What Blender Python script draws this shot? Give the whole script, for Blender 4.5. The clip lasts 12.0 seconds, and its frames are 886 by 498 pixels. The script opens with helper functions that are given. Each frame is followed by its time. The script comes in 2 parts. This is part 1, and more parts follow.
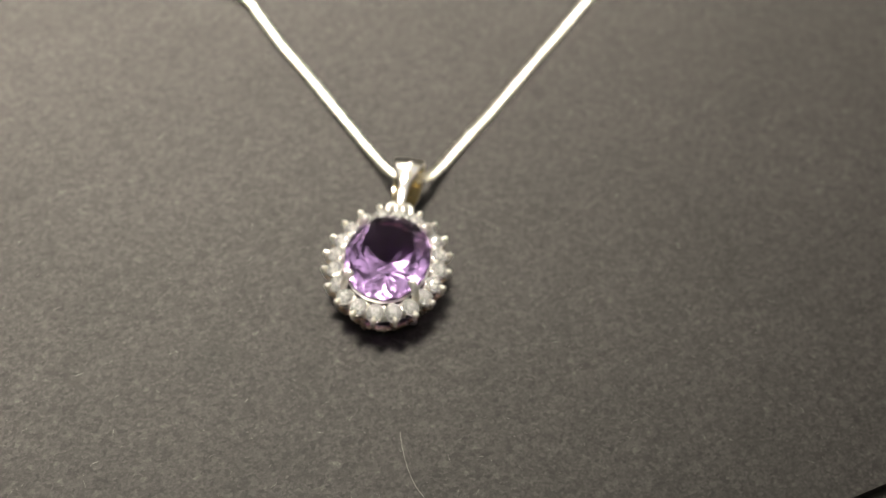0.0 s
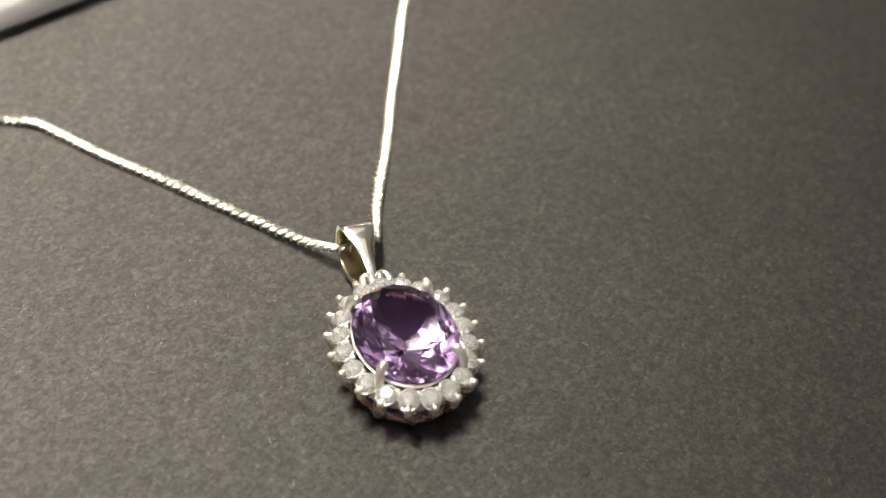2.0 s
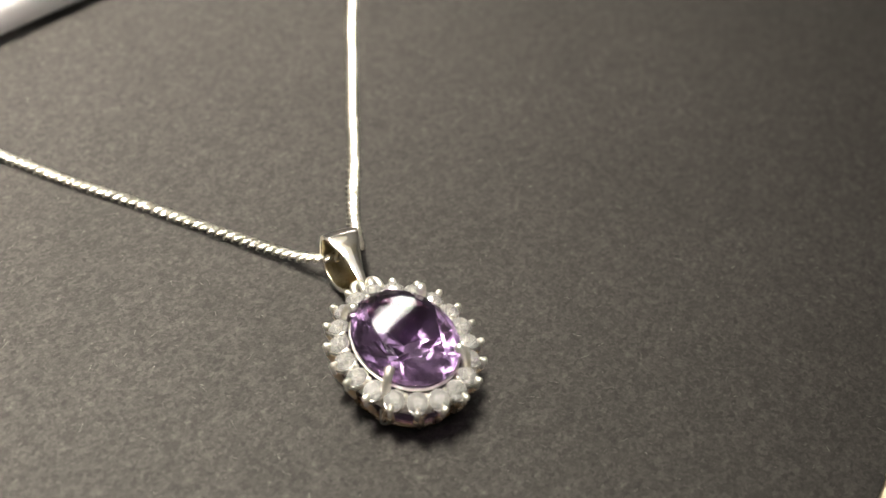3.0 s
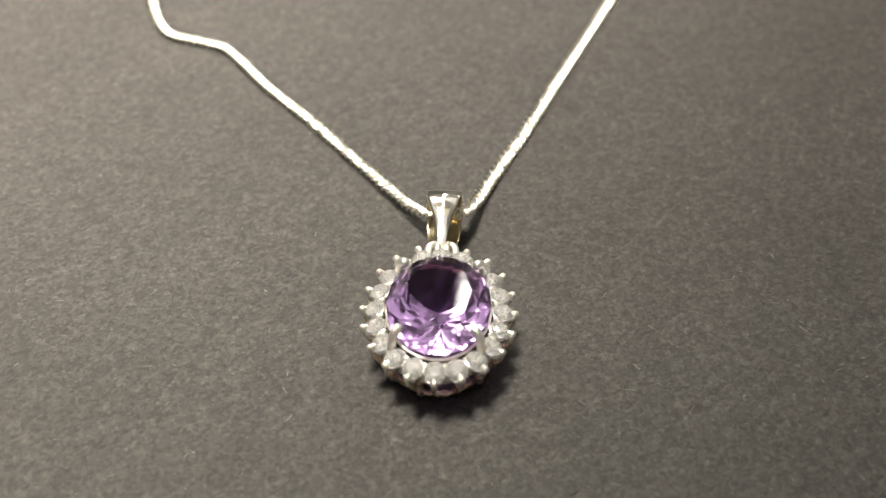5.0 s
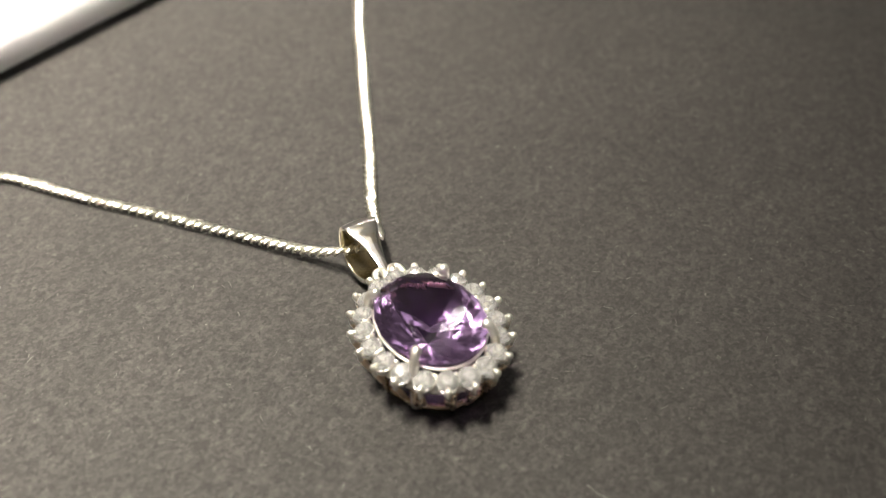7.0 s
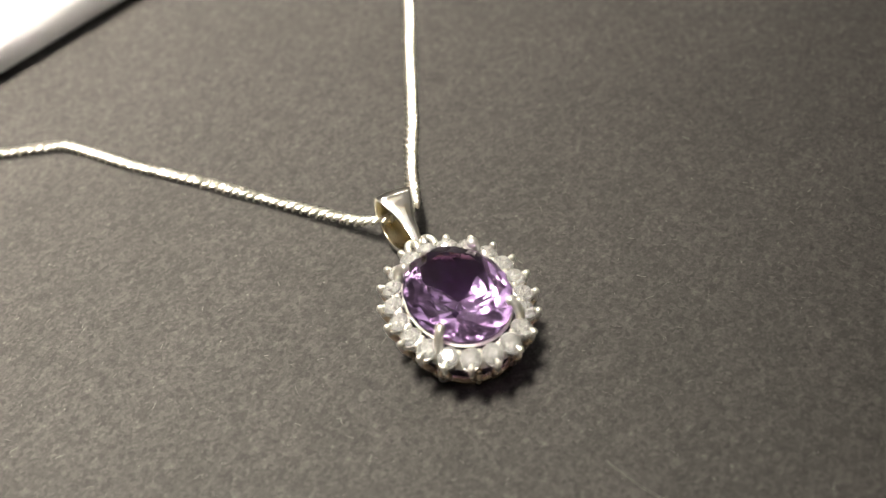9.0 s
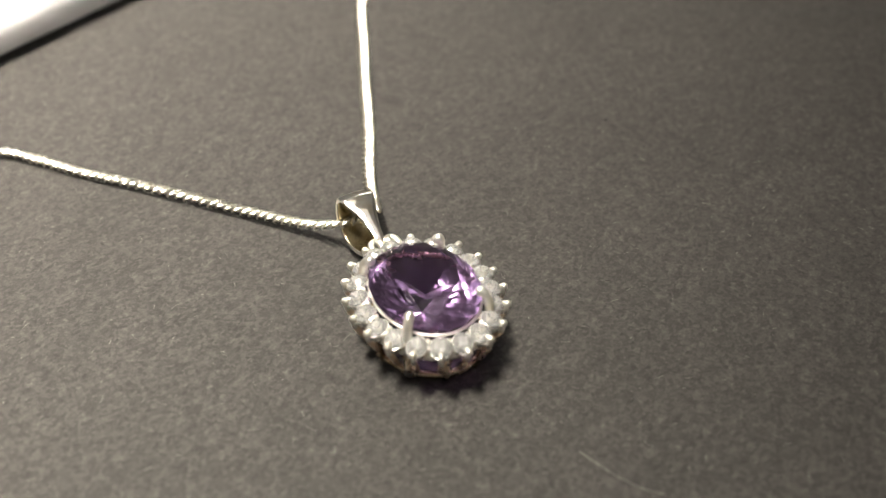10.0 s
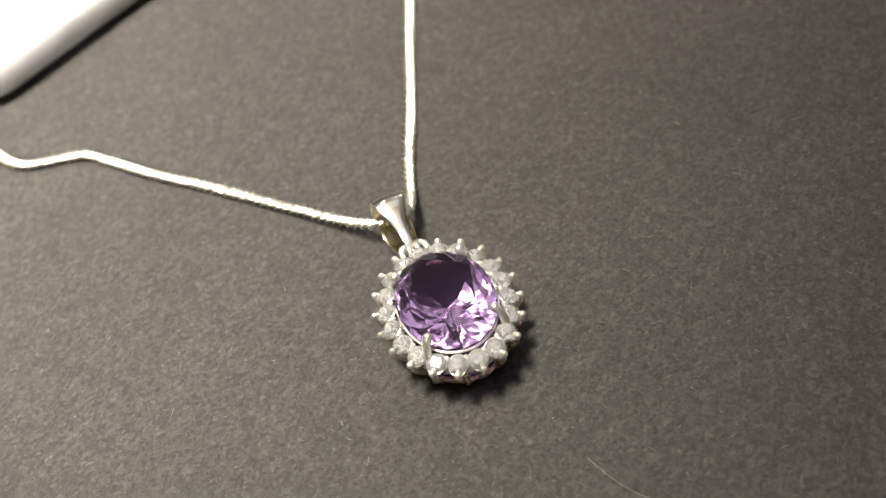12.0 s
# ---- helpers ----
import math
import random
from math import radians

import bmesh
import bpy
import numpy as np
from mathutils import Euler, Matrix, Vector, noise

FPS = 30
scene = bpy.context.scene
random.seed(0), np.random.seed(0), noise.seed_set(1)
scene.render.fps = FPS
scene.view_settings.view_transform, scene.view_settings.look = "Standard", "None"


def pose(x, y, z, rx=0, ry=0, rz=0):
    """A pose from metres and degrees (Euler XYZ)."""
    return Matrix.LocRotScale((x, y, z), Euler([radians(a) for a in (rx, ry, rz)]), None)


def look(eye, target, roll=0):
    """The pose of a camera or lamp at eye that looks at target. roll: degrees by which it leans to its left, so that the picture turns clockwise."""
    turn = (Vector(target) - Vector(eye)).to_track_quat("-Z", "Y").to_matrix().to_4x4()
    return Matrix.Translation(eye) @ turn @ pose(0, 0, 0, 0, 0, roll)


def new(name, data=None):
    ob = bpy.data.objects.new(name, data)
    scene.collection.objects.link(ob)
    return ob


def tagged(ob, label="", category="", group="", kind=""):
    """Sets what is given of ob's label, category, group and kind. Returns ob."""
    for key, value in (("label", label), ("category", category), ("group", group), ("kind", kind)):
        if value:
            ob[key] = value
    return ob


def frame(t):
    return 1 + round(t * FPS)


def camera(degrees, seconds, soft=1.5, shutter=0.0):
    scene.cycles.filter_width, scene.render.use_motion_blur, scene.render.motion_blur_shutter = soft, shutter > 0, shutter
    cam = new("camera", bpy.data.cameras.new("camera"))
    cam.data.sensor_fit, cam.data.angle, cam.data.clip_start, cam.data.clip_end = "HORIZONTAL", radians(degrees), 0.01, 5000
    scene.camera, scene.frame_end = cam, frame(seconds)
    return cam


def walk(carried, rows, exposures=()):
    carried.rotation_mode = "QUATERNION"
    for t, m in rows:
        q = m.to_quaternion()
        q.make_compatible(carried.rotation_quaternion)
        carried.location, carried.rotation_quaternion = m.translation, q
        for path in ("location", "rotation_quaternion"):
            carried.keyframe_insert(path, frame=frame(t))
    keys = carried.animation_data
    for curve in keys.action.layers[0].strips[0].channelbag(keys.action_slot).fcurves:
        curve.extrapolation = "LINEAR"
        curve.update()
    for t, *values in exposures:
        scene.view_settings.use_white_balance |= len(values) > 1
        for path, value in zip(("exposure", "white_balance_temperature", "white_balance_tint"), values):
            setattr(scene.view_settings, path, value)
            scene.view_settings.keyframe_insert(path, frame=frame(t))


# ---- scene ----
cam = camera(45.40, 12.0, soft=1.3)
PATH = [
    (0.0, 0.016325, -0.063573, 0.084563, 40.062, -3.775, 14.439),
    (0.5, 0.007912, -0.063177, 0.079446, 42.615, -3.186, 8.484),
    (1.0, 0.000907, -0.060125, 0.07444, 43.485, -3.312, -0.773),
    (1.5, -0.008735, -0.056301, 0.070664, 45.058, -3.722, -7.543),
    (2.0, -0.01575, -0.054463, 0.068236, 46.379, -4.216, -14.206),
    (2.5, -0.021775, -0.053187, 0.066679, 47.015, -4.469, -19.728),
    (2.7, -0.023786, -0.052573, 0.066838, 47.518, -4.531, -21.956),
    (4.3, 0.00372, -0.057632, 0.069373, 45.197, -1.874, 3.039),
    (4.5, 0.006669, -0.057695, 0.068154, 45.107, -0.987, 6.173),
    (5.0, 0.008183, -0.056098, 0.067333, 45.338, -0.201, 8.401),
    (5.5, -0.00448, -0.057888, 0.064218, 47.17, -1.661, -2.639),
    (6.0, -0.012809, -0.057237, 0.064164, 49.487, -2.044, -11.934),
    (6.5, -0.017452, -0.055854, 0.063988, 50.16, -1.053, -17.19),
    (7.0, -0.021108, -0.055203, 0.062718, 49.359, 0.375, -21.977),
    (7.5, -0.016643, -0.053621, 0.06885, 45.905, 2.063, -20.366),
    (7.7, -0.014121, -0.052516, 0.071298, 43.194, 3.618, -19.865),
    (9.3, -0.014346, -0.056252, 0.066212, 45.46, 4.779, -18.191),
    (9.5, -0.018368, -0.05779, 0.065208, 47.679, 3.302, -19.406),
    (10.0, -0.020834, -0.057879, 0.05971, 50.294, 0.422, -21.228),
    (10.5, -0.021072, -0.056592, 0.062696, 49.365, 0.849, -20.906),
    (11.0, -0.014136, -0.055089, 0.073279, 44.088, 5.692, -19.488),
    (11.5, -0.005844, -0.054495, 0.078804, 39.468, 10.09, -18.144),
    (12.0, -0.005973, -0.054037, 0.075099, 39.617, 9.148, -17.76),
]
EXPOSURES = [(0.0, -0.12), (0.5, -0.12), (1.5, -0.15), (2.0, -0.15), (2.5, -0.11), (4.5, -0.11), (5.0, -0.03), (6.0, -0.05), (6.5, -0.17), (7.0, -0.01), (9.5, 0.03), (11.0, 0.05), (11.5, 0.01), (12.0, -0.10)]
walk(cam, [(t, pose(x, y, z, rx, ry, rz)) for t, x, y, z, rx, ry, rz in PATH], EXPOSURES)
MM = 0.001
cam.data.dof.use_dof = True
cam.data.dof.focus_distance = 0.0895
cam.data.dof.aperture_fstop = 25.0

# ---- world and light ----
world = bpy.data.worlds.new("room_world")
scene.world = world
world.use_nodes = True
world.node_tree.nodes["Background"].inputs[0].default_value = (1.0, 0.95, 0.88, 1)
world.node_tree.nodes["Background"].inputs[1].default_value = 0.03


def area_lamp(name, eye, target, sx, sy, watts, colour):
    data = bpy.data.lights.new(name, "AREA")
    data.shape, data.size, data.size_y, data.energy, data.color = "RECTANGLE", sx, sy, watts, colour
    ob = new(name, data)
    ob.matrix_world = look(eye, target)
    return ob


TUBE_WHITE, LAMP_WHITE, FILL_WHITE = (1.0, 0.95, 0.88), (1.0, 0.91, 0.785), (1.0, 0.975, 0.94)
LAMP_HEAD = (-0.11, 0.08, 0.46)
# Key light: side set by the shadows, tilted cone falls off to near right.
key_light = area_lamp("key_light_disc", LAMP_HEAD, (-0.22, 0.203, 0), 0.17, 0.17, 8.4, LAMP_WHITE)
key_light.data.shape, key_light.data.spread = "DISK", radians(83.0)
# Added fill from the south, unseen, to brighten the near faces.
area_lamp("south_fill_light", (0.0, -1.97, 0.9), (0.0, 0.0, 0.9), 1.74, 1.54, 0.7, FILL_WHITE)
# Added overhead fill, placed for the reflections in stones and bail.
area_lamp("ceiling_fill_light", (-0.35, 0.0, 2.27), (-0.35, 0.0, 0), 2.35, 1.85, 8.5, TUBE_WHITE)


# ---- materials ----
def material(name):
    m = bpy.data.materials.new(name)
    m.use_nodes = True
    return m, m.node_tree.nodes, m.node_tree.links, m.node_tree.nodes["Principled BSDF"]


def noise_node(nodes, links, scale, detail=6.0, rough=0.6, coords=None):
    n = nodes.new("ShaderNodeTexNoise")
    n.inputs["Scale"].default_value, n.inputs["Detail"].default_value, n.inputs["Roughness"].default_value = scale, detail, rough
    if coords is not None:
        links.new(coords, n.inputs["Vector"])
    return n


def ramp_node(nodes, links, source, stops):
    r = nodes.new("ShaderNodeValToRGB")
    while len(r.color_ramp.elements) < len(stops):
        r.color_ramp.elements.new(0.5)
    for e, (p, c) in zip(r.color_ramp.elements, stops):
        e.position, e.color = p, (*c, 1)
    links.new(source, r.inputs[0])
    return r


def mix_node(nodes, links, kind, factor, a, b):
    n = nodes.new("ShaderNodeMix")
    n.data_type, n.blend_type = "RGBA", kind
    if isinstance(factor, float):
        n.inputs[0].default_value = factor
    else:
        links.new(factor, n.inputs[0])
    for socket, value in ((n.inputs[6], a), (n.inputs[7], b)):
        if isinstance(value, tuple):
            socket.default_value = (*value, 1)
        else:
            links.new(value, socket)
    return n.outputs[2]


def paper_material():
    m, nodes, links, p = material("black_card")
    co = nodes.new("ShaderNodeTexCoord").outputs["Object"]
    warp = noise_node(nodes, links, 1100, 4, 0.7, co)
    bent = mix_node(nodes, links, "ADD", 0.0011, co, warp.outputs["Color"])
    grain = noise_node(nodes, links, 3000, 8, 0.85, co)
    mid = noise_node(nodes, links, 1250, 5, 0.7, bent)
    blot = noise_node(nodes, links, 260, 4, 0.62, co)
    broad = noise_node(nodes, links, 45, 3, 0.5, co)
    stretch = nodes.new("ShaderNodeMapping")
    stretch.inputs["Scale"].default_value = (0.85, 1.9, 1)
    stretch.inputs["Rotation"].default_value = (0, 0, 0.2)
    links.new(bent, stretch.inputs["Vector"])
    fibre = noise_node(nodes, links, 1000, 6, 0.78, stretch.outputs[0])
    chip = nodes.new("ShaderNodeTexVoronoi")
    chip.inputs["Scale"].default_value = 2800
    links.new(bent, chip.inputs["Vector"])
    split = nodes.new("ShaderNodeSeparateColor")
    links.new(chip.outputs["Color"], split.inputs[0])
    c1 = ramp_node(nodes, links, grain.outputs["Fac"], [(0.3, (0.0105, 0.0098, 0.009)), (0.5, (0.0285, 0.0267, 0.0243)), (0.7, (0.055, 0.0518, 0.0476))])
    c2 = ramp_node(nodes, links, blot.outputs["Fac"], [(0.3, (0.9, 0.9, 0.895)), (0.7, (1.1, 1.1, 1.1))])
    c3 = ramp_node(nodes, links, broad.outputs["Fac"], [(0.35, (0.93, 0.925, 0.92)), (0.65, (1.06, 1.06, 1.06))])
    c4 = ramp_node(nodes, links, fibre.outputs["Fac"], [(0.26, (0.5, 0.495, 0.49)), (0.42, (0.86, 0.86, 0.86)), (0.6, (1.12, 1.12, 1.12)), (0.76, (1.62, 1.62, 1.63))])
    c5 = ramp_node(nodes, links, split.outputs[0], [(0.0, (0.58, 0.57, 0.56)), (0.5, (1.0, 1.0, 1.0)), (0.95, (1.34, 1.34, 1.34)), (1.0, (1.6, 1.6, 1.62))])
    c6 = ramp_node(nodes, links, mid.outputs["Fac"], [(0.3, (0.66, 0.66, 0.66)), (0.7, (1.32, 1.315, 1.31))])
    col = c1.outputs[0]
    for c in (c2, c3, c4, c5, c6):
        col = mix_node(nodes, links, "MULTIPLY", 1.0, col, c.outputs[0])
    links.new(col, p.inputs["Base Color"])
    p.inputs["Roughness"].default_value = 0.62
    p.inputs["Specular IOR Level"].default_value = 0.32
    bump = nodes.new("ShaderNodeBump")
    bump.inputs["Strength"].default_value, bump.inputs["Distance"].default_value = 0.6, 0.00008
    links.new(mix_node(nodes, links, "MIX", 0.5, grain.outputs["Fac"], fibre.outputs["Fac"]), bump.inputs["Height"])
    links.new(bump.outputs[0], p.inputs["Normal"])
    return m


def silver_material(name="silver", colour=(0.965, 0.95, 0.9), rough=0.31, bump_mm=0.02, patch_tone=(0.88, 0.83, 0.7), metal=0.93):
    m, nodes, links, p = material(name)
    co = nodes.new("ShaderNodeTexCoord").outputs["Object"]
    n = noise_node(nodes, links, 700, 4, 0.6, co)
    fine = noise_node(nodes, links, 4000, 3, 0.6, co)
    links.new(ramp_node(nodes, links, n.outputs["Fac"], [(0.32, patch_tone), (0.55, colour)]).outputs[0], p.inputs["Base Color"])
    p.inputs["Metallic"].default_value = metal
    r = nodes.new("ShaderNodeMapRange")
    r.inputs[3].default_value, r.inputs[4].default_value = rough * 0.6, rough * 1.7
    links.new(n.outputs["Fac"], r.inputs[0])
    links.new(r.outputs[0], p.inputs["Roughness"])
    b = nodes.new("ShaderNodeBump")
    b.inputs["Strength"].default_value, b.inputs["Distance"].default_value = 0.5, bump_mm * MM
    links.new(fine.outputs["Fac"], b.inputs["Height"])
    links.new(b.outputs[0], p.inputs["Normal"])
    return m


def gem_material(name, colour, ior, rough=0.0, clear=1.0, worn=0.0):
    m, nodes, links, p = material(name)
    p.inputs["Base Color"].default_value = (*colour, 1)
    p.inputs["Transmission Weight"].default_value = clear
    p.inputs["Roughness"].default_value = rough
    p.inputs["IOR"].default_value = ior
    if worn:
        co = nodes.new("ShaderNodeTexCoord").outputs["Object"]
        b = nodes.new("ShaderNodeBump")
        b.inputs["Strength"].default_value, b.inputs["Distance"].default_value = 0.4, worn * MM
        links.new(noise_node(nodes, links, 1400, 6, 0.7, co).outputs["Fac"], b.inputs["Height"])
        links.new(b.outputs[0], p.inputs["Normal"])
    return m


def plain_material(name, colour, rough=0.5, vary=0.06, scale=60.0, spec=0.5):
    m, nodes, links, p = material(name)
    co = nodes.new("ShaderNodeTexCoord").outputs["Object"]
    n = noise_node(nodes, links, scale, 5, 0.6, co)
    lo, hi = (tuple(min(1, c * k) for c in colour) for k in (1 - vary, 1 + vary))
    links.new(ramp_node(nodes, links, n.outputs["Fac"], [(0.3, lo), (0.7, hi)]).outputs[0], p.inputs["Base Color"])
    p.inputs["Roughness"].default_value = rough
    p.inputs["Specular IOR Level"].default_value = spec
    return m


def glow_material(name, colour, strength):
    m, nodes, links, p = material(name)
    p.inputs["Base Color"].default_value = (0.8, 0.8, 0.8, 1)
    p.inputs["Emission Color"].default_value = (*colour, 1)
    p.inputs["Emission Strength"].default_value = strength
    return m


PAPER = paper_material()
SILVER = silver_material()
BAIL_SILVER = silver_material("polished_silver", (0.97, 0.95, 0.91), 0.1, 0.004, (0.86, 0.79, 0.64), 1.0)
CHAIN_SILVER = silver_material("chain_silver", (0.76, 0.74, 0.66), 0.26, 0.01, (0.64, 0.61, 0.5), 0.98)
BRIGHT_SILVER = silver_material("bright_silver", (0.97, 0.955, 0.92), 0.22, 0.01, (0.88, 0.83, 0.72), 0.98)
# For the bail's inside: warm bounced light is put into the silver's yellow.
WARM_SILVER = silver_material("warm_lit_silver", (0.78, 0.7, 0.5), 0.2, 0.006, (0.56, 0.46, 0.26), 1.0)
# Yellowish silver, darker than the tips: the gallery's shade is in its colour.
SHADED_SILVER = silver_material("shaded_silver", (0.8, 0.66, 0.5), 0.22, 0.02, (0.5, 0.36, 0.22), 1.0)
AMETHYST = gem_material("amethyst", (0.775, 0.485, 0.985), 1.545, 0.008, 1.0, 0.0015)
AMETHYST_BASE = gem_material("amethyst_base", (0.775, 0.485, 0.985), 1.545, 0.1)
ZIRCON = gem_material("white_zirconia", (1.0, 1.0, 0.98), 2.17, 0.0, 0.845)
WHITE_PLASTIC = plain_material("white_plastic", (0.82, 0.82, 0.82), 0.22, 0.02, 40)
CASE_PLASTIC = plain_material("case_plastic", (0.56, 0.56, 0.572), 0.2, 0.015, 40)
CASE_PLASTIC.node_tree.nodes["Principled BSDF"].inputs["Subsurface Weight"].default_value = 1.0
CASE_PLASTIC.node_tree.nodes["Principled BSDF"].inputs["Subsurface Radius"].default_value = (1.0, 1.0, 1.0)
CASE_PLASTIC.node_tree.nodes["Principled BSDF"].inputs["Subsurface Scale"].default_value = 8 * MM
DARK_DESK = plain_material("dark_laminate", (0.014, 0.012, 0.006), 0.5, 0.3, 300)
CREAM_PAPER = plain_material("cream_paper", (0.75, 0.66, 0.46), 0.7, 0.06, 200)
WALL_PAINT = plain_material("wall_paint", (0.3, 0.293, 0.275), 0.8, 0.05, 3)
CEILING_PAINT = plain_material("ceiling_paint", (0.8, 0.79, 0.76), 0.85, 0.03, 3)
LAMP_BLACK = plain_material("lamp_black", (0.02, 0.02, 0.02), 0.35, 0.1, 30)
TUBE_GLOW = glow_material("tube_glow", TUBE_WHITE, 60.0)
LINT_LIGHT = plain_material("pale_lint", (0.13, 0.124, 0.112), 0.6, 0.3, 900)
THREAD = plain_material("grey_thread", (0.12, 0.113, 0.103), 0.7, 0.3, 900)
LINT_DARK = plain_material("dark_lint", (0.012, 0.010, 0.009), 0.7, 0.2, 900)


# ---- mesh helpers: lengths in millimetres ----
def mesh_of(name, bm, mat, smooth=False):
    bmesh.ops.scale(bm, vec=(MM, MM, MM), verts=bm.verts)
    bmesh.ops.recalc_face_normals(bm, faces=bm.faces)
    me = bpy.data.meshes.new(name)
    bm.to_mesh(me)
    bm.free()
    me.materials.append(mat)
    if smooth:
        me.polygons.foreach_set("use_smooth", [True] * len(me.polygons))
        me.update()
    return me


def part(name, bm, mat, parent=None, label="", smooth=False):
    """Links a bmesh as one mesh object under a thing or a part."""
    ob = new(name, mesh_of(name, bm, mat, smooth))
    ob.parent = parent
    return tagged(ob, label)


def again(ob, loc, rot=(0, 0, 0), parent=None):
    """Another piece on the same mesh, at a place in millimetres."""
    o = new(ob.name.split(".")[0], ob.data)
    o.parent = parent or ob.parent
    o.matrix_basis = Matrix.LocRotScale([v * MM for v in loc], Euler(rot), None)
    return o


def tube(bm, points, radii, sides=8, closed=False, squash=1.0):
    """A round wire along a line of points."""
    pts = [Vector(p) for p in points]
    n = len(pts)
    rings, side = [], None
    for i, p in enumerate(pts):
        a = pts[i - 1] if i or closed else p
        b = pts[(i + 1) % n] if i < n - 1 or closed else p
        d = (b - a).normalized()
        ref = side if side is not None else (Vector((0, 0, 1)) if abs(d.z) < 0.9 else Vector((1, 0, 0))).cross(d)
        side = (ref - d * ref.dot(d)).normalized()
        up = d.cross(side)
        r = radii[i] if isinstance(radii, (list, tuple)) else radii
        rings.append([bm.verts.new(p + r * (math.cos(w) * side + squash * math.sin(w) * up)) for w in (2 * math.pi * k / sides for k in range(sides))])
    for i in range(n if closed else n - 1):
        u, v = rings[i], rings[(i + 1) % n]
        for k in range(sides):
            bm.faces.new((u[k], u[(k + 1) % sides], v[(k + 1) % sides], v[k]))
    if not closed:
        bm.faces.new(rings[0][::-1])
        bm.faces.new(rings[-1])
    return bm


def bead(bm, centre, radius, u=10, v=7):
    bmesh.ops.create_uvsphere(bm, u_segments=u, v_segments=v, radius=radius, matrix=Matrix.Translation(centre))
    return bm


def spline(points, per=8):
    """Catmull-Rom through the points."""
    p = [Vector(q) for q in points]
    p = [2 * p[0] - p[1]] + p + [2 * p[-1] - p[-2]]
    out = []
    for i in range(1, len(p) - 2):
        for k in range(per):
            t = k / per
            a, b, c, d = p[i - 1], p[i], p[i + 1], p[i + 2]
            out.append(0.5 * (2 * b + (c - a) * t + (2 * a - 5 * b + 4 * c - d) * t * t + (3 * b - a - 3 * c + d) * t ** 3))
    return out + [p[-2]]


def oval(rx, ry, a):
    return Vector((rx * math.cos(a), ry * math.sin(a), 0))


def oval_steps(rx, ry, count, start):
    """Angles that part an oval into equal lengths."""
    fine = [start + 2 * math.pi * k / 4000 for k in range(4001)]
    run = [0.0]
    for a, b in zip(fine, fine[1:]):
        run.append(run[-1] + (oval(rx, ry, b) - oval(rx, ry, a)).length)
    out, j = [], 0
    for k in range(count):
        while run[j] < run[-1] * k / count:
            j += 1
        out.append(fine[j])
    return out


def brilliant(rx, ry, crown, pavilion, girdle, table=0.6, n=8, star=0.8, low=0.3):
    """A brilliant-cut stone with its girdle's middle at z = 0."""
    bm = bmesh.new()
    w = math.pi / n

    def ring(count, r, z, off=0.0):
        return [bm.verts.new((rx * r * math.cos(off + 2 * math.pi * k / count), ry * r * math.sin(off + 2 * math.pi * k / count), z)) for k in range(count)]

    top, bot = girdle / 2, -girdle / 2
    t = ring(n, table, top + crown)
    s = ring(n, star, top + crown * (1 - star * math.cos(w)) / (1 - table), w)
    g, h = ring(2 * n, 1, top), ring(2 * n, 1, bot)
    l = ring(n, low, bot - pavilion * (1 - low * math.cos(w)), w)
    c = bm.verts.new((0, 0, bot - pavilion))
    bm.faces.new(t)
    for k in range(n):
        e, f = (k + 1) % n, (2 * k + 2) % (2 * n)
        bm.faces.new((t[k], s[k], t[e]))
        bm.faces.new((t[k], s[k - 1], g[2 * k], s[k]))
        bm.faces.new((s[k], g[2 * k], g[2 * k + 1]))
        bm.faces.new((s[k], g[2 * k + 1], g[f]))
        bm.faces.new((c, l[k - 1], h[2 * k], l[k]))
        bm.faces.new((l[k], h[2 * k], h[2 * k + 1]))
        bm.faces.new((l[k], h[2 * k + 1], h[f]))
    for k in range(2 * n):
        bm.faces.new((g[k], g[(k + 1) % (2 * n)], h[(k + 1) % (2 * n)], h[k]))
    return bm


def oval_gem(rx, ry, crown, pavilion, girdle, table=0.62, n=9, star=0.81):
    """An oval stone: brilliant crown, pavilion of four rows of facets."""
    bm = bmesh.new()
    w = math.pi / n

    def ring(count, r, z, off=0.0):
        return [bm.verts.new((rx * r * math.cos(off + 2 * math.pi * k / count), ry * r * math.sin(off + 2 * math.pi * k / count), z)) for k in range(count)]

    top, bot = girdle / 2, -girdle / 2
    t = ring(n, table, top + crown)
    s = ring(n, star, top + crown * (1 - star * math.cos(w)) / (1 - table), w)
    g, h = ring(2 * n, 1, top), ring(2 * n, 1, bot)
    rows = [h, ring(2 * n, 0.80, bot - pavilion * 0.2, w / 2), ring(2 * n, 0.57, bot - pavilion * 0.435), ring(2 * n, 0.3, bot - pavilion * 0.705, w / 2)]
    rng = random.Random(3)
    for row in rows[1:]:
        for v in row:
            v.co.z += rng.uniform(-0.09, 0.09)
            v.co.xy = v.co.xy * rng.uniform(0.97, 1.03)
    c = bm.verts.new((0, 0, bot - pavilion))
    bm.faces.new(t)
    for k in range(n):
        e, f = (k + 1) % n, (2 * k + 2) % (2 * n)
        bm.faces.new((t[k], s[k], t[e]))
        bm.faces.new((t[k], s[k - 1], g[2 * k], s[k]))
        bm.faces.new((s[k], g[2 * k], g[2 * k + 1]))
        bm.faces.new((s[k], g[2 * k + 1], g[f]))
    for k in range(2 * n):
        e = (k + 1) % (2 * n)
        bm.faces.new((g[k], g[e], h[e], h[k]))
        for i, (u, v) in enumerate(zip(rows, rows[1:])):
            if i % 2 == 0:
                bm.faces.new((u[k], u[e], v[k]))
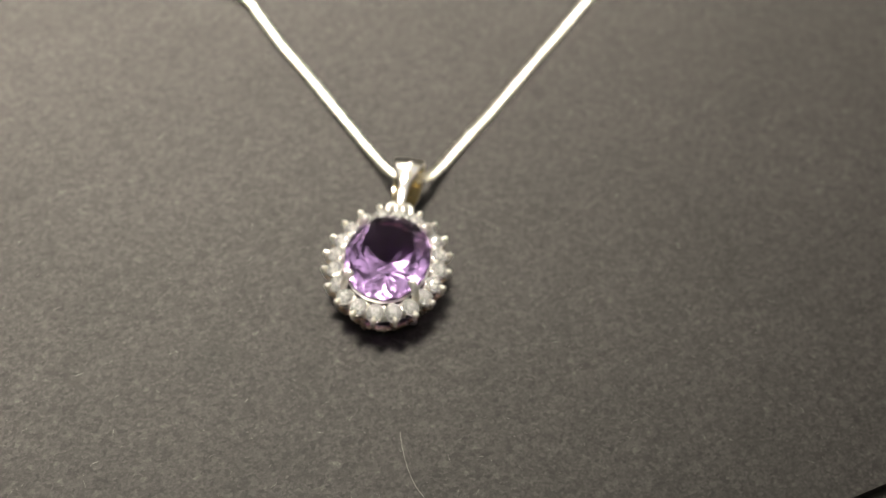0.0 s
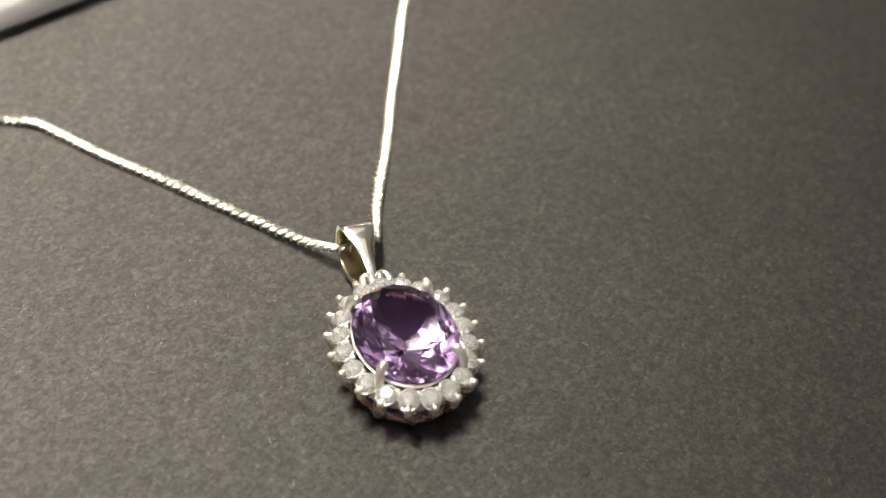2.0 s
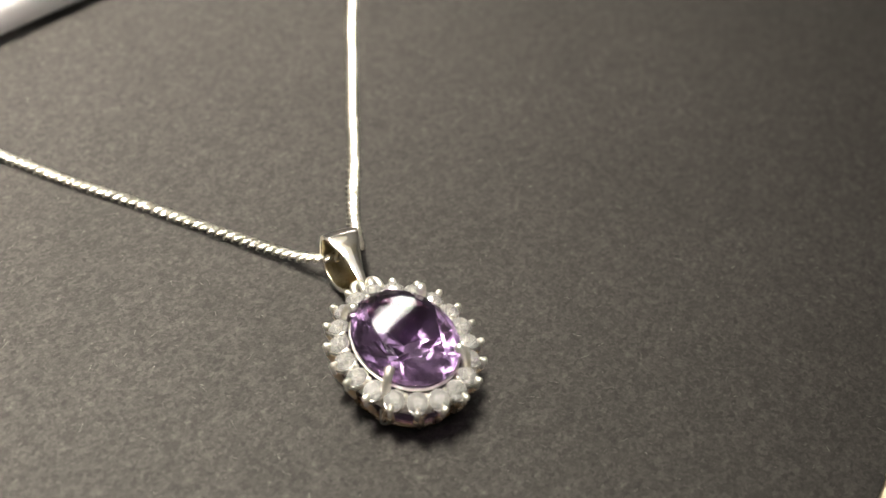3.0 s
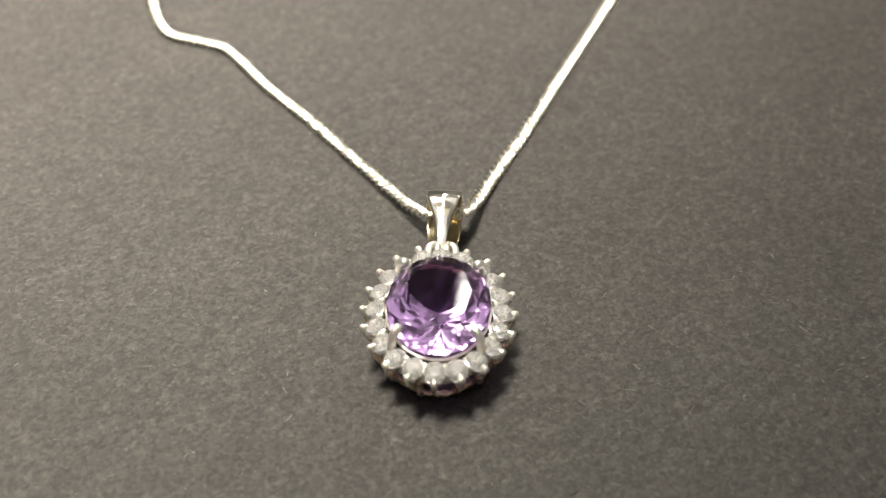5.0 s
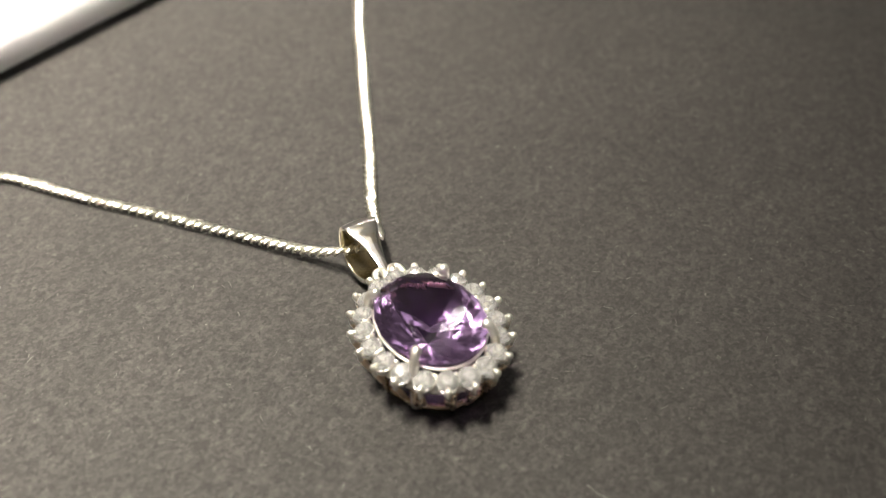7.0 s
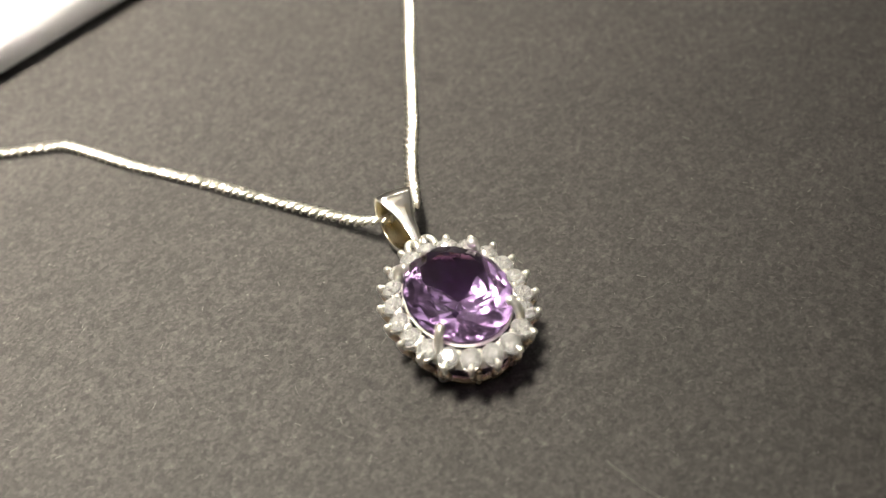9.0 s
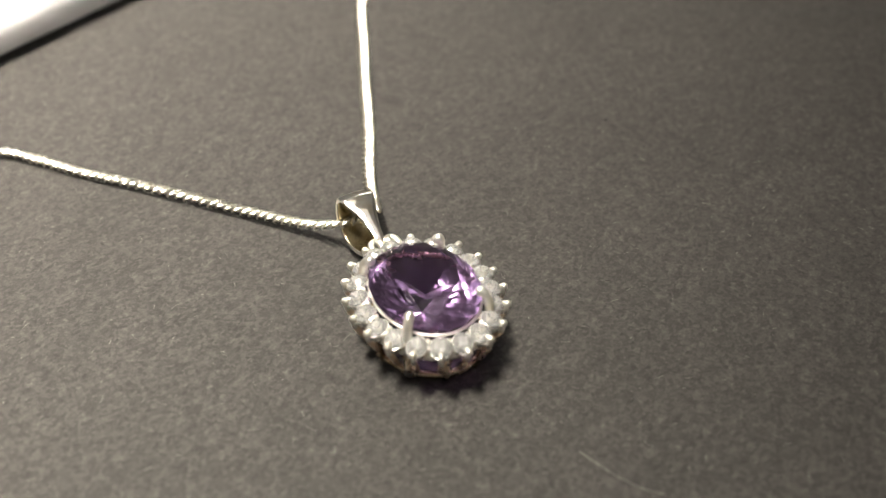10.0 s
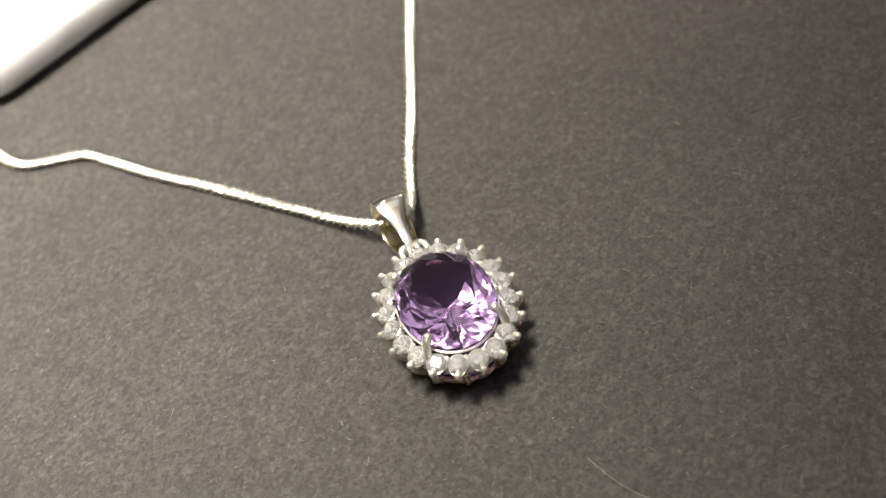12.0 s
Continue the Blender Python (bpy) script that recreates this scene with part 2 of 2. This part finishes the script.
                bm.faces.new((v[k], u[e], v[e]))
            else:
                bm.faces.new((u[k], u[e], v[e]))
                bm.faces.new((u[k], v[e], v[k]))
        bm.faces.new((rows[-1][k], rows[-1][e], c))
    return bm


def rounded_outline(w, d, r, inset, z, steps=8):
    out = []
    for cx, cy, a0 in ((w - r, d - r, 0), (r, d - r, 1), (r, r, 2), (w - r, r, 3)):
        for k in range(steps + 1):
            a = (a0 + k / steps) * math.pi / 2
            out.append((cx + (r - inset) * math.cos(a), cy + (r - inset) * math.sin(a), z))
    return out


def loft(bm, rings, caps=True):
    vs = [[bm.verts.new(p) for p in ring] for ring in rings]
    for u, v in zip(vs, vs[1:]):
        for k in range(len(u)):
            bm.faces.new((u[k], u[(k + 1) % len(u)], v[(k + 1) % len(u)], v[k]))
    if caps:
        bm.faces.new(vs[0][::-1])
        bm.faces.new(vs[-1])
    return bm


def box(bm, x0, y0, z0, x1, y1, z1):
    m = Matrix.Translation(((x0 + x1) / 2, (y0 + y1) / 2, (z0 + z1) / 2)) @ Matrix.Diagonal((x1 - x0, y1 - y0, z1 - z0, 1))
    bmesh.ops.create_cube(bm, size=1, matrix=m)
    return bm


# ---- the setting ----
def build_room():
    tagged(part("floor", box(bmesh.new(), -2000, -2000, -800, 2000, 2000, -760), WALL_PAINT), kind="structure")
    tagged(part("ceiling", box(bmesh.new(), -2000, -2000, 2300, 2000, 2000, 2340), CEILING_PAINT), kind="structure")
    for name, b in (("wall_north", (-2000, 2000, -760, 2000, 2040, 2300)), ("wall_east", (2000, -2040, -760, 2040, 2040, 2300)), ("wall_west", (-2040, -2040, -760, -2000, 2040, 2300))):
        tagged(part(name, box(bmesh.new(), *b), WALL_PAINT), kind="structure")


def build_south_wall():
    """The south wall, with an unseen framed opening added for the fill light."""
    wall = tagged(new("wall_south"), kind="structure")
    for b in ((-2000, -2040, -760, -900, -2000, 2300), (900, -2040, -760, 2000, -2000, 2300), (-900, -2040, -760, 900, -2000, 100), (-900, -2040, 1700, 900, -2000, 2300)):
        part("wall_piece", box(bmesh.new(), *b), WALL_PAINT, wall)
    unseen_opening = tagged(new("added_window_1"), kind="structure")
    for b in ((-900, -2035, 100, -860, -1995, 1700), (860, -2035, 100, 900, -1995, 1700), (-860, -2035, 100, 860, -1995, 140), (-860, -2035, 1660, 860, -1995, 1700)):
        part("added_frame", box(bmesh.new(), *b), WHITE_PLASTIC, unseen_opening)
    part("blind", box(bmesh.new(), -860, -2030, 140, 860, -2020, 1660), WHITE_PLASTIC, unseen_opening, "added white blind behind the fill light")


def build_fill_panel():
    """The frame of an added, unseen ceiling panel; its fill light lies in it."""
    lamp = tagged(new("fill_panel"), "added flat ceiling panel with a thin white frame, unseen", "ceiling lamp")
    for b in ((-1205, -955, 0, 1205, -925, 32), (-1205, 925, 0, 1205, 955, 32), (-1205, -925, 0, -1175, 925, 32), (1175, -925, 0, 1205, 925, 32), (-1175, -925, 12, 1175, 925, 32)):
        part("frame" if b[2] == 0 else "backing", box(bmesh.new(), *b), WHITE_PLASTIC, lamp)
    lamp.location = (-0.35, 0.0, 2.268)


def build_tube_lamp(x, y, z, turn):
    """A fluorescent batten under the ceiling."""
    lamp = tagged(new("tube_lamp"), "white fluorescent tube lamp hung from the ceiling", "ceiling lamp", "tube lamps")
    part("tube", tube(bmesh.new(), [(-585, 0, 0), (585, 0, 0)], 9, 10), TUBE_GLOW, lamp)
    part("batten", box(bmesh.new(), -620, -8, 10, 620, 12, 40), WHITE_PLASTIC, lamp)
    for s in (-1, 1):
        part("rod", tube(bmesh.new(), [(s * 400, 0, 40), (s * 400, 0, 2300 - z)], 4, 6), WHITE_PLASTIC, lamp)
    for s in (-1, 1):
        part("holder", box(bmesh.new(), s * 605 - 18, -13, -16, s * 605 + 18, 13, 14), WHITE_PLASTIC, lamp)
    lamp.matrix_world = Matrix.LocRotScale((x * MM, y * MM, z * MM), Euler((0, 0, turn)), None)


def build_added_lamp():
    """A lamp body added, unseen, round the disc that gives the key light."""
    lamp = tagged(new("desk_lamp"), "added black lamp with a round shade, unseen above the card", "desk lamp")
    rings = [[(r * math.cos(2 * math.pi * k / 36), r * math.sin(2 * math.pi * k / 36), z) for k in range(36)] for r, z in ((92, -14), (94, -14), (91, 20), (72, 52), (26, 72), (22, 70), (68, 49), (88, 18), (92, -14))]
    shade = part("shade", loft(bmesh.new(), rings, False), LAMP_BLACK, lamp, "", True)
    shade.location = LAMP_HEAD
    line = spline([(-110, 80, 525), (-187, 141, 579), (-275, 225, 520), (-300, 300, 250), (-300, 330, 12)], 8)
    part("arm", tube(bmesh.new(), line, 7, 10), LAMP_BLACK, lamp, "", True)
    rings = [[(-300 + r * math.cos(2 * math.pi * k / 36), 330 + r * math.sin(2 * math.pi * k / 36), z) for k in range(36)] for r, z in ((70, -1.6), (72, 4), (70, 12), (60, 15), (12, 18))]
    part("base", loft(bmesh.new(), rings), LAMP_BLACK, lamp, "", True)


def build_desk():
    desk = tagged(new("desk"), "dark laminate desk under a sheet of black card", "desk")
    part("desktop", box(bmesh.new(), -700, -420, -26, 600, 480, -1.6), DARK_DESK, desk)
    for x, y in ((-690, -410), (550, -410), (-690, 430), (550, 430)):
        part("leg", box(bmesh.new(), x, y, -760, x + 40, y + 40, -26), DARK_DESK, desk)


def build_card():
    """The black card; its near edge shows at the corner of the view."""
    bm = bmesh.new()
    box(bm, -300, 0, -1.6, 220, 280, 0)
    ob = part("black_card", bm, PAPER)
    ob.matrix_world = Matrix.LocRotScale((0.0302, -0.0231, 0), Euler((0, 0, radians(38.3))), None)
    return tagged(ob, "matt black card sheet with pale fibres and lint", "card sheet")


def build_slip():
    """A cream board slip on the desk, against the card's near edge."""
    ob = part("paper_slip", box(bmesh.new(), -30, -40.3, -1.6, 5.8, -0.2, 0.25), CREAM_PAPER)
    ob.matrix_world = Matrix.LocRotScale((0.0302, -0.0231, 0), Euler((0, 0, radians(38.3))), None)
    tagged(ob, "cream paperboard slip on dark desk beside black card", "paper slip")


def build_slab():
    slab = tagged(new("white_case"), "glossy white plastic case with rounded edges on black card", "plastic case")
    top, low, h, w, d, r = 2.6, 0.5, 5.0, 118.0, 62.0, 6.0
    rings = []
    for k in range(5):
        a = math.pi / 2 * k / 4
        rings.append(rounded_outline(w, d, r, low * (1 - math.sin(a)), low * (1 - math.cos(a))))
    for k in range(9):
        a = math.pi / 2 * k / 8
        rings.append(rounded_outline(w, d, r, top * (1 - math.cos(a)), h - top + top * math.sin(a)))
    shell = part("shell", loft(bmesh.new(), rings), CASE_PLASTIC, slab, smooth=True)
    shell.location.z = 0.9 * MM
    # Unseen feet, added to lift the shell so the gap below goes dark.
    for x, y in ((14, 14), (w - 14, 14), (14, d - 14), (w - 14, d - 14)):
        foot = part("added_foot", tube(bmesh.new(), [(0, 0, 0), (0, 0, 1.0)], 3.0, 16), LINT_DARK, slab)
        foot.location = (x * MM, y * MM, 0)
    u, n = Vector((math.cos(radians(31.8)), math.sin(radians(31.8)), 0)), Vector((-math.sin(radians(31.8)), math.cos(radians(31.8)), 0))
    slab.matrix_world = Matrix.LocRotScale((u * SLAB_U + n * SLAB_N) * MM, Euler((0, 0, radians(31.8))), None)


SLAB_U, SLAB_N = -8.8, 64.7


# ---- the pendant: local y points to the bail ----
TILT = radians(5.8)
HALO_RX, HALO_RY = 6.12, 7.3


def build_pendant():
    top = tagged(new("pendant"), "silver pendant with oval purple stone and halo of clear stones", "pendant")
    top.matrix_world = Matrix.LocRotScale((-0.24 * MM, 0.17 * MM, 0), Euler((0, 0, TILT)), None)
    # centre stone
    stone = part("centre_stone", oval_gem(4.22, 5.38, 1.38, 3.38, 0.14), AMETHYST, top, "faceted oval purple amethyst")
    stone.data.materials.append(AMETHYST_BASE)
    for f in stone.data.polygons:
        f.material_index = 1 if f.center.z < -0.09 * MM else 0
    stone.location = (0, 0, 4.95 * MM)
    # rim under the stone's girdle
    bm = bmesh.new()
    rings = [[tuple(oval(rx, ry, 2 * math.pi * k / 64) + Vector((0, 0, z))) for k in range(64)] for rx, ry, z in ((4.02, 5.18, 4.52), (4.2, 5.36, 4.6), (4.29, 5.45, 4.5), (4.2, 5.36, 4.34), (4.04, 5.2, 4.3), (4.02, 5.18, 4.52))]
    part("stone_rim", loft(bm, rings, False), SILVER, top, "thin silver rim", True)
    # halo plate
    bm = bmesh.new()
    rings = [[tuple(oval(rx, ry, 2 * math.pi * k / 80) + Vector((0, 0, z))) for k in range(80)] for rx, ry, z in ((4.6, 5.76, 3.3), (5.3, 6.45, 3.3), (5.4, 6.55, 3.1), (5.2, 6.35, 2.8), (4.5, 5.66, 2.8), (4.6, 5.76, 3.3))]
    part("halo_plate", loft(bm, rings, False), SILVER, top, "", True)
    # foot rail of straight pieces, and the posts of the open gallery
    corners = [oval(4.55, 5.65, w) for w in oval_steps(4.55, 5.65, 12, 0.28)]
    bm = bmesh.new()
    line = []
    for p, q in zip(corners, corners[1:] + corners[:1]):
        line += [tuple(p.lerp(q, t) + Vector((0, 0, 0.36 + 0.22 * abs(2 * t - 1) ** 3))) for t in (0.04, 0.2, 0.5, 0.8, 0.96)]
    tube(bm, line, 0.3, 8, True, 1.1)
    part("foot_rail", bm, SHADED_SILVER, top, "yellowish silver rail with shade in its colour", True)
    for p in corners:
        q = p * 1.1
        line = spline([(p.x, p.y, 0.35), (q.x, q.y, 1.4), (q.x * 1.02, q.y * 1.02, 2.9)], 4)
        part("gallery_post", tube(bmesh.new(), line, [0.34] + [0.27] * (len(line) - 2) + [0.4], 8), SHADED_SILVER, top, "", True)
    marks = oval_steps(HALO_RX, HALO_RY, 20, math.pi / 2)
    first_stone = first_prong = first_bead = first_cup = first_post = None
    for k, a in enumerate(marks):
        out = oval(1, 1, math.atan2(math.sin(a) / HALO_RY, math.cos(a) / HALO_RX)).normalized()
        tip = oval(HALO_RX, HALO_RY, a)
        turn = math.atan2(out.y, out.x)
        seat = tip - out * 0.98
        # drop-shaped cup that points outward, with a clear stone in it
        lean = (random.uniform(-0.1, 0.1), 0.3 + random.uniform(-0.1, 0.1), turn)
        spin = (random.uniform(-0.04, 0.04), random.uniform(-0.04, 0.04), random.uniform(-0.4, 0.4))
        if first_cup is None:
            bm = bmesh.new()
            rings = []
            for r, point, z in ((0.74, 0.0, -0.02), (0.83, 0.05, 0.06), (0.9, 0.16, 0.02), (0.92, 0.2, -0.14), (0.84, 0.12, -0.6), (0.62, 0.0, -1.15), (0.45, 0.0, -1.1), (0.66, 0.0, -0.4), (0.74, 0.0, -0.02)):
                ring = []
                for j in range(24):
                    w = 2 * math.pi * j / 24
                    reach = r + point * max(0.0, math.cos(w)) ** 6
                    ring.append((reach * math.cos(w), reach * math.sin(w), z))
                rings.append(ring)
            cup = first_cup = part("stone_cup", loft(bm, rings, False), BRIGHT_SILVER, top, "", True)
            cup.matrix_basis = Matrix.LocRotScale([v * MM for v in (seat.x, seat.y, 4.12)], Euler(lean), None)
            first_stone = part("halo_stone", brilliant(0.85, 0.85, 0.36, 0.7, 0.05, 0.5, 8, 0.76, 0.35), ZIRCON, cup, "clear round stone")
            first_stone.matrix_basis = Matrix.LocRotScale((0, 0, 0.08 * MM), Euler(spin), None)
        else:
            cup = again(first_cup, (seat.x, seat.y, 4.12), lean)
            again(first_stone, (0, 0, 0.08), spin, cup)
        # outer prong: a round tip on a short wire, on a post coloured for shade
        if k != 0:
            place, rot = (tip.x, tip.y, 4.05 + random.uniform(-0.08, 0.08)), (random.uniform(-0.05, 0.05), random.uniform(-0.04, 0.04), turn + random.uniform(-0.08, 0.08))
            if first_prong is None:
                bm = bmesh.new()
                tube(bm, [(-0.16, 0, -0.9), (-0.06, 0, -0.4), (0.0, 0, -0.05)], [0.22, 0.23, 0.22], 8)
                bead(bm, (0.03, 0, 0.02), 0.3, 12, 8)
                bead(bm, (-0.24, 0, 0.12), 0.2, 10, 7)
                prong = first_prong = part("prong", bm, SILVER, top, "", True)
                prong.matrix_basis = Matrix.LocRotScale([v * MM for v in place], Euler(rot), None)
                first_post = part("post", tube(bmesh.new(), [(-1.1, 0, -2.6), (-0.62, 0, -1.7), (-0.16, 0, -0.86)], [0.24, 0.27, 0.26], 8), SHADED_SILVER, prong, "silver post coloured dark for shade", True)
            else:
                prong = again(first_prong, place, rot)
                again(first_post, (0, 0, 0), (0, 0, 0), prong)
        # small bead that holds two stones from within
        b = (a + marks[(k + 1) % 20]) / 2 if k < 19 else a + (marks[1] - marks[0]) / 2
        q = oval(HALO_RX - 1.5, HALO_RY - 1.5, b)
        if first_bead is None:
            first_bead = part("bead", bead(bmesh.new(), (0, 0, 0), 0.23, 10, 7), SILVER, top, "", True)
            first_bead.location = [v * MM for v in (q.x, q.y, 4.25)]
        else:
            again(first_bead, (q.x, q.y, 4.25))
    # four claws over the centre stone
    for sx, sy in ((1, 1), (-1, 1), (1, -1), (-1, -1)):
        bm = bmesh.new()
        line = [(3.4 * sx, 4.05 * sy, 0.5), (3.48 * sx, 4.14 * sy, 2.6), (3.46 * sx, 4.11 * sy, 4.5), (3.36 * sx, 3.98 * sy, 5.35), (3.2 * sx, 3.8 * sy, 5.75), (3.0 * sx, 3.56 * sy, 5.92)]
        tube(bm, spline(line, 4), 0.37, 10)
        bead(bm, (3.0 * sx, 3.56 * sy, 5.9), 0.42, 12, 8)
        part("claw", bm, SILVER, top, "", True)
    # two loops at the top that hold the bail
    for s in (1, -1):
        bm = bmesh.new()
        line = [(0.4 * s - 0.1, 6.9, 3.7), (0.36 * s - 0.1, 7.5, 3.9), (0.52 * s - 0.1, 7.95, 3.8), (0.85 * s - 0.1, 8.0, 3.7), (1.12 * s - 0.1, 7.65, 3.7), (1.2 * s - 0.1, 6.95, 3.6)]
        tube(bm, spline(line, 5), 0.29, 8)
        part("bail_loop", bm, SILVER, top, "", True)
    part("loop_pin", tube(bmesh.new(), [(-0.75, 7.85, 3.6), (-0.1, 8.0, 3.25), (0.55, 7.85, 3.6)], 0.22, 8), SILVER, top, "", True)
    # the bail: a tapered band folded into a drop
    line = [(7.8, 3.45, 0.34), (8.5, 3.75, 0.38), (9.7, 4.1, 0.54), (10.8, 4.5, 0.82), (11.9, 4.75, 1.2), (12.7, 4.95, 1.42), (13.35, 4.8, 1.56), (13.8, 4.1, 1.62), (13.85, 2.8, 1.62), (13.2, 1.6, 1.58), (11.9, 1.05, 1.5), (10.2, 1.15, 1.2), (8.8, 2.1, 0.75), (7.8, 3.1, 0.34)]
    line = spline(line, 5)
    bm = bmesh.new()
    cols = 10
    rows = []
    middle = Vector((11.5, 3.0))
    for y, z, w in line:
        out = (Vector((y, z)) - middle).normalized()
        rows.append([])
        for c in range(cols + 1):
            s = 2 * c / cols - 1
            swell = (0.34 - 0.15 * w) * w * (1 - s * s)
            rows[-1].append(bm.verts.new((-0.15 + w * s, y + out.x * swell, z + out.y * swell)))
    for u, v in zip(rows, rows[1:]):
        for c in range(cols):
            bm.faces.new((u[c], u[c + 1], v[c + 1], v[c]))
    bail = part("bail", bm, BAIL_SILVER, top, "polished tapered silver bail", True)
    bail.data.materials.append(WARM_SILVER)
    thick = bail.modifiers.new("thickness", "SOLIDIFY")
    thick.thickness, thick.offset, thick.material_offset = 0.42 * MM, 0.0, 1
    soft = bail.modifiers.new("soft", "BEVEL")
    soft.width, soft.segments, soft.limit_method = 0.08 * MM, 2, "ANGLE"


# ---- the chain ----
LEFT_STRAND = [(-0.6, 12.9, 3.2), (-2.0, 12.95, 2.75), (-3.4, 13.5, 2.2), (-4.9, 14.9, 1.5), (-6.8, 16.9, 1.0), (-11.0, 21.0, 0.68), (-17.5, 27.1, 0.62), (-23.6, 32.4, 0.62), (-29.4, 38.1, 0.62), (-31.6, 39.1, 0.62), (-34.2, 39.6, 0.62), (-37.2, 40.5, 0.62), (-39.4, 43.0, 0.62), (-41.3, 46.8, 0.62), (-43.8, 53.8, 0.62), (-48.5, 61.5, 0.62), (-56.0, 71.0, 0.62), (-66.0, 82.0, 0.62)]
RIGHT_STRAND = [(-0.6, 12.9, 3.2), (0.0, 13.7, 2.8), (0.55, 15.6, 1.8), (1.1, 18.0, 1.0), (2.2, 22.2, 0.6), (4.4, 29.0, 0.5), (7.05, 38.4, 0.5), (9.5, 46.6, 0.5), (12.0, 55.2, 0.5), (16.5, 68.0, 0.5), (22.0, 82.0, 0.5), (29.0, 98.0, 0.5)]


def link_mesh():
    """One tight link: a narrow loop of thick wire, bowed over the strand."""
    bm = bmesh.new()
    pts = []
    for k in range(16):
        a = 2 * math.pi * k / 16
        x, y = 0.72 * math.cos(a), 0.115 * math.sin(a)
        pts.append((x, y, 0.09 - 0.3 * x * x))
    tube(bm, pts, 0.19, 8, True, 0.9)
    return bm


def build_chain():
    chain = tagged(new("chain"), "fine silver curb chain lying on black card", "necklace chain")
    first = None
    for strand, roll in ((LEFT_STRAND, 0.1), (RIGHT_STRAND, 0.35)):
        path = spline(strand, 24)
        run, at, pitch = 0.0, 0.4, 0.87
        for a, b in zip(path, path[1:]):
            step = (b - a).length
            while run + step >= at:
                p, d = a.lerp(b, (at - run) / step), (b - a).normalized()
                turn = Euler((random.uniform(-0.1, 0.1), random.uniform(-0.08, 0.08), 0.82 + random.uniform(-0.08, 0.08)))
                m = d.to_track_quat("X", "Z").to_matrix().to_4x4() @ Matrix.Rotation(roll, 4, "X") @ turn.to_matrix().to_4x4()
                m.translation = p * MM
                if first is None:
                    first = part("link", link_mesh(), CHAIN_SILVER, chain, "", True)
                    first.matrix_basis = m
                else:
                    o = again(first, (0, 0, 0))
                    o.matrix_basis = m
                at += pitch
            run += step


# ---- lint on the card ----
def build_lint():
    rng = random.Random(5)
    bm = bmesh.new()
    for k in range(1300):
        x, y = rng.uniform(-45, 60), rng.uniform(-32, 60)
        if (x - 30.2) * 0.62 - (y + 23.1) * 0.785 > -1:
            continue
        a, length, bend = rng.uniform(0, 6.28), rng.choice((0.2, 0.25, 0.3, 0.35, 0.4, 0.5, 0.8)), rng.uniform(-0.4, 0.4)
        pts = []
        for j in range(5):
            t = j / 4 - 0.5
            pts.append((x + length * (t * math.cos(a) - bend * t * t * math.sin(a)), y + length * (t * math.sin(a) + bend * t * t * math.cos(a)), 0.02 + 0.05 * (0.25 - t * t)))
        tube(bm, pts, rng.uniform(0.006, 0.015) if k % 12 else 0.026, 3)
    ob = part("lint", bm, LINT_LIGHT)
    tagged(ob, "pale paper fibres scattered over black card", "lint", kind="stuff")


def build_speck(x, y, a, length, bend, mat, label):
    pts = []
    for j in range(6):
        t = j / 5 - 0.5
        pts.append((length * t, bend * length * t * t, 0.04))
    ob = part("lint_fibre", tube(bmesh.new(), pts, [0.03, 0.06, 0.07, 0.06, 0.05, 0.02], 5), mat)
    ob.matrix_world = Matrix.LocRotScale((x * MM, y * MM, 0), Euler((0, 0, radians(a))), None)
    tagged(ob, label, "lint", "specks on the card")


def build_scratch():
    line = spline([(5.68, -15.49, 0.03), (6.34, -17.05, 0.03), (7.39, -18.92, 0.03), (8.5, -20.31, 0.03), (9.42, -21.06, 0.03)], 6)
    ob = part("lint_thread", tube(bmesh.new(), line, 0.03, 5), THREAD)
    tagged(ob, "long grey curved thread lying on black card", "lint")


build_room()
build_south_wall()
build_fill_panel()
build_tube_lamp(-150, 1000, 1520, radians(90))
build_tube_lamp(780, 1530, 1500, radians(36))
build_desk()
build_added_lamp()
build_card()
build_slip()
build_slab()
build_pendant()
build_chain()
build_lint()
build_scratch()
build_speck(28.0, 22.5, 10, 0.55, 0.2, LINT_DARK, "tiny dark lint speck on black card")
build_speck(11.8, -12.4, 42, 1.2, 0.5, LINT_DARK, "short dark curved lint hair on black card")
build_speck(33.0, 7.0, 70, 0.5, 0.1, LINT_DARK, "tiny dark lint speck on black card")
build_speck(36.5, 0.0, 20, 0.6, 0.1, LINT_DARK, "tiny dark lint speck on black card")
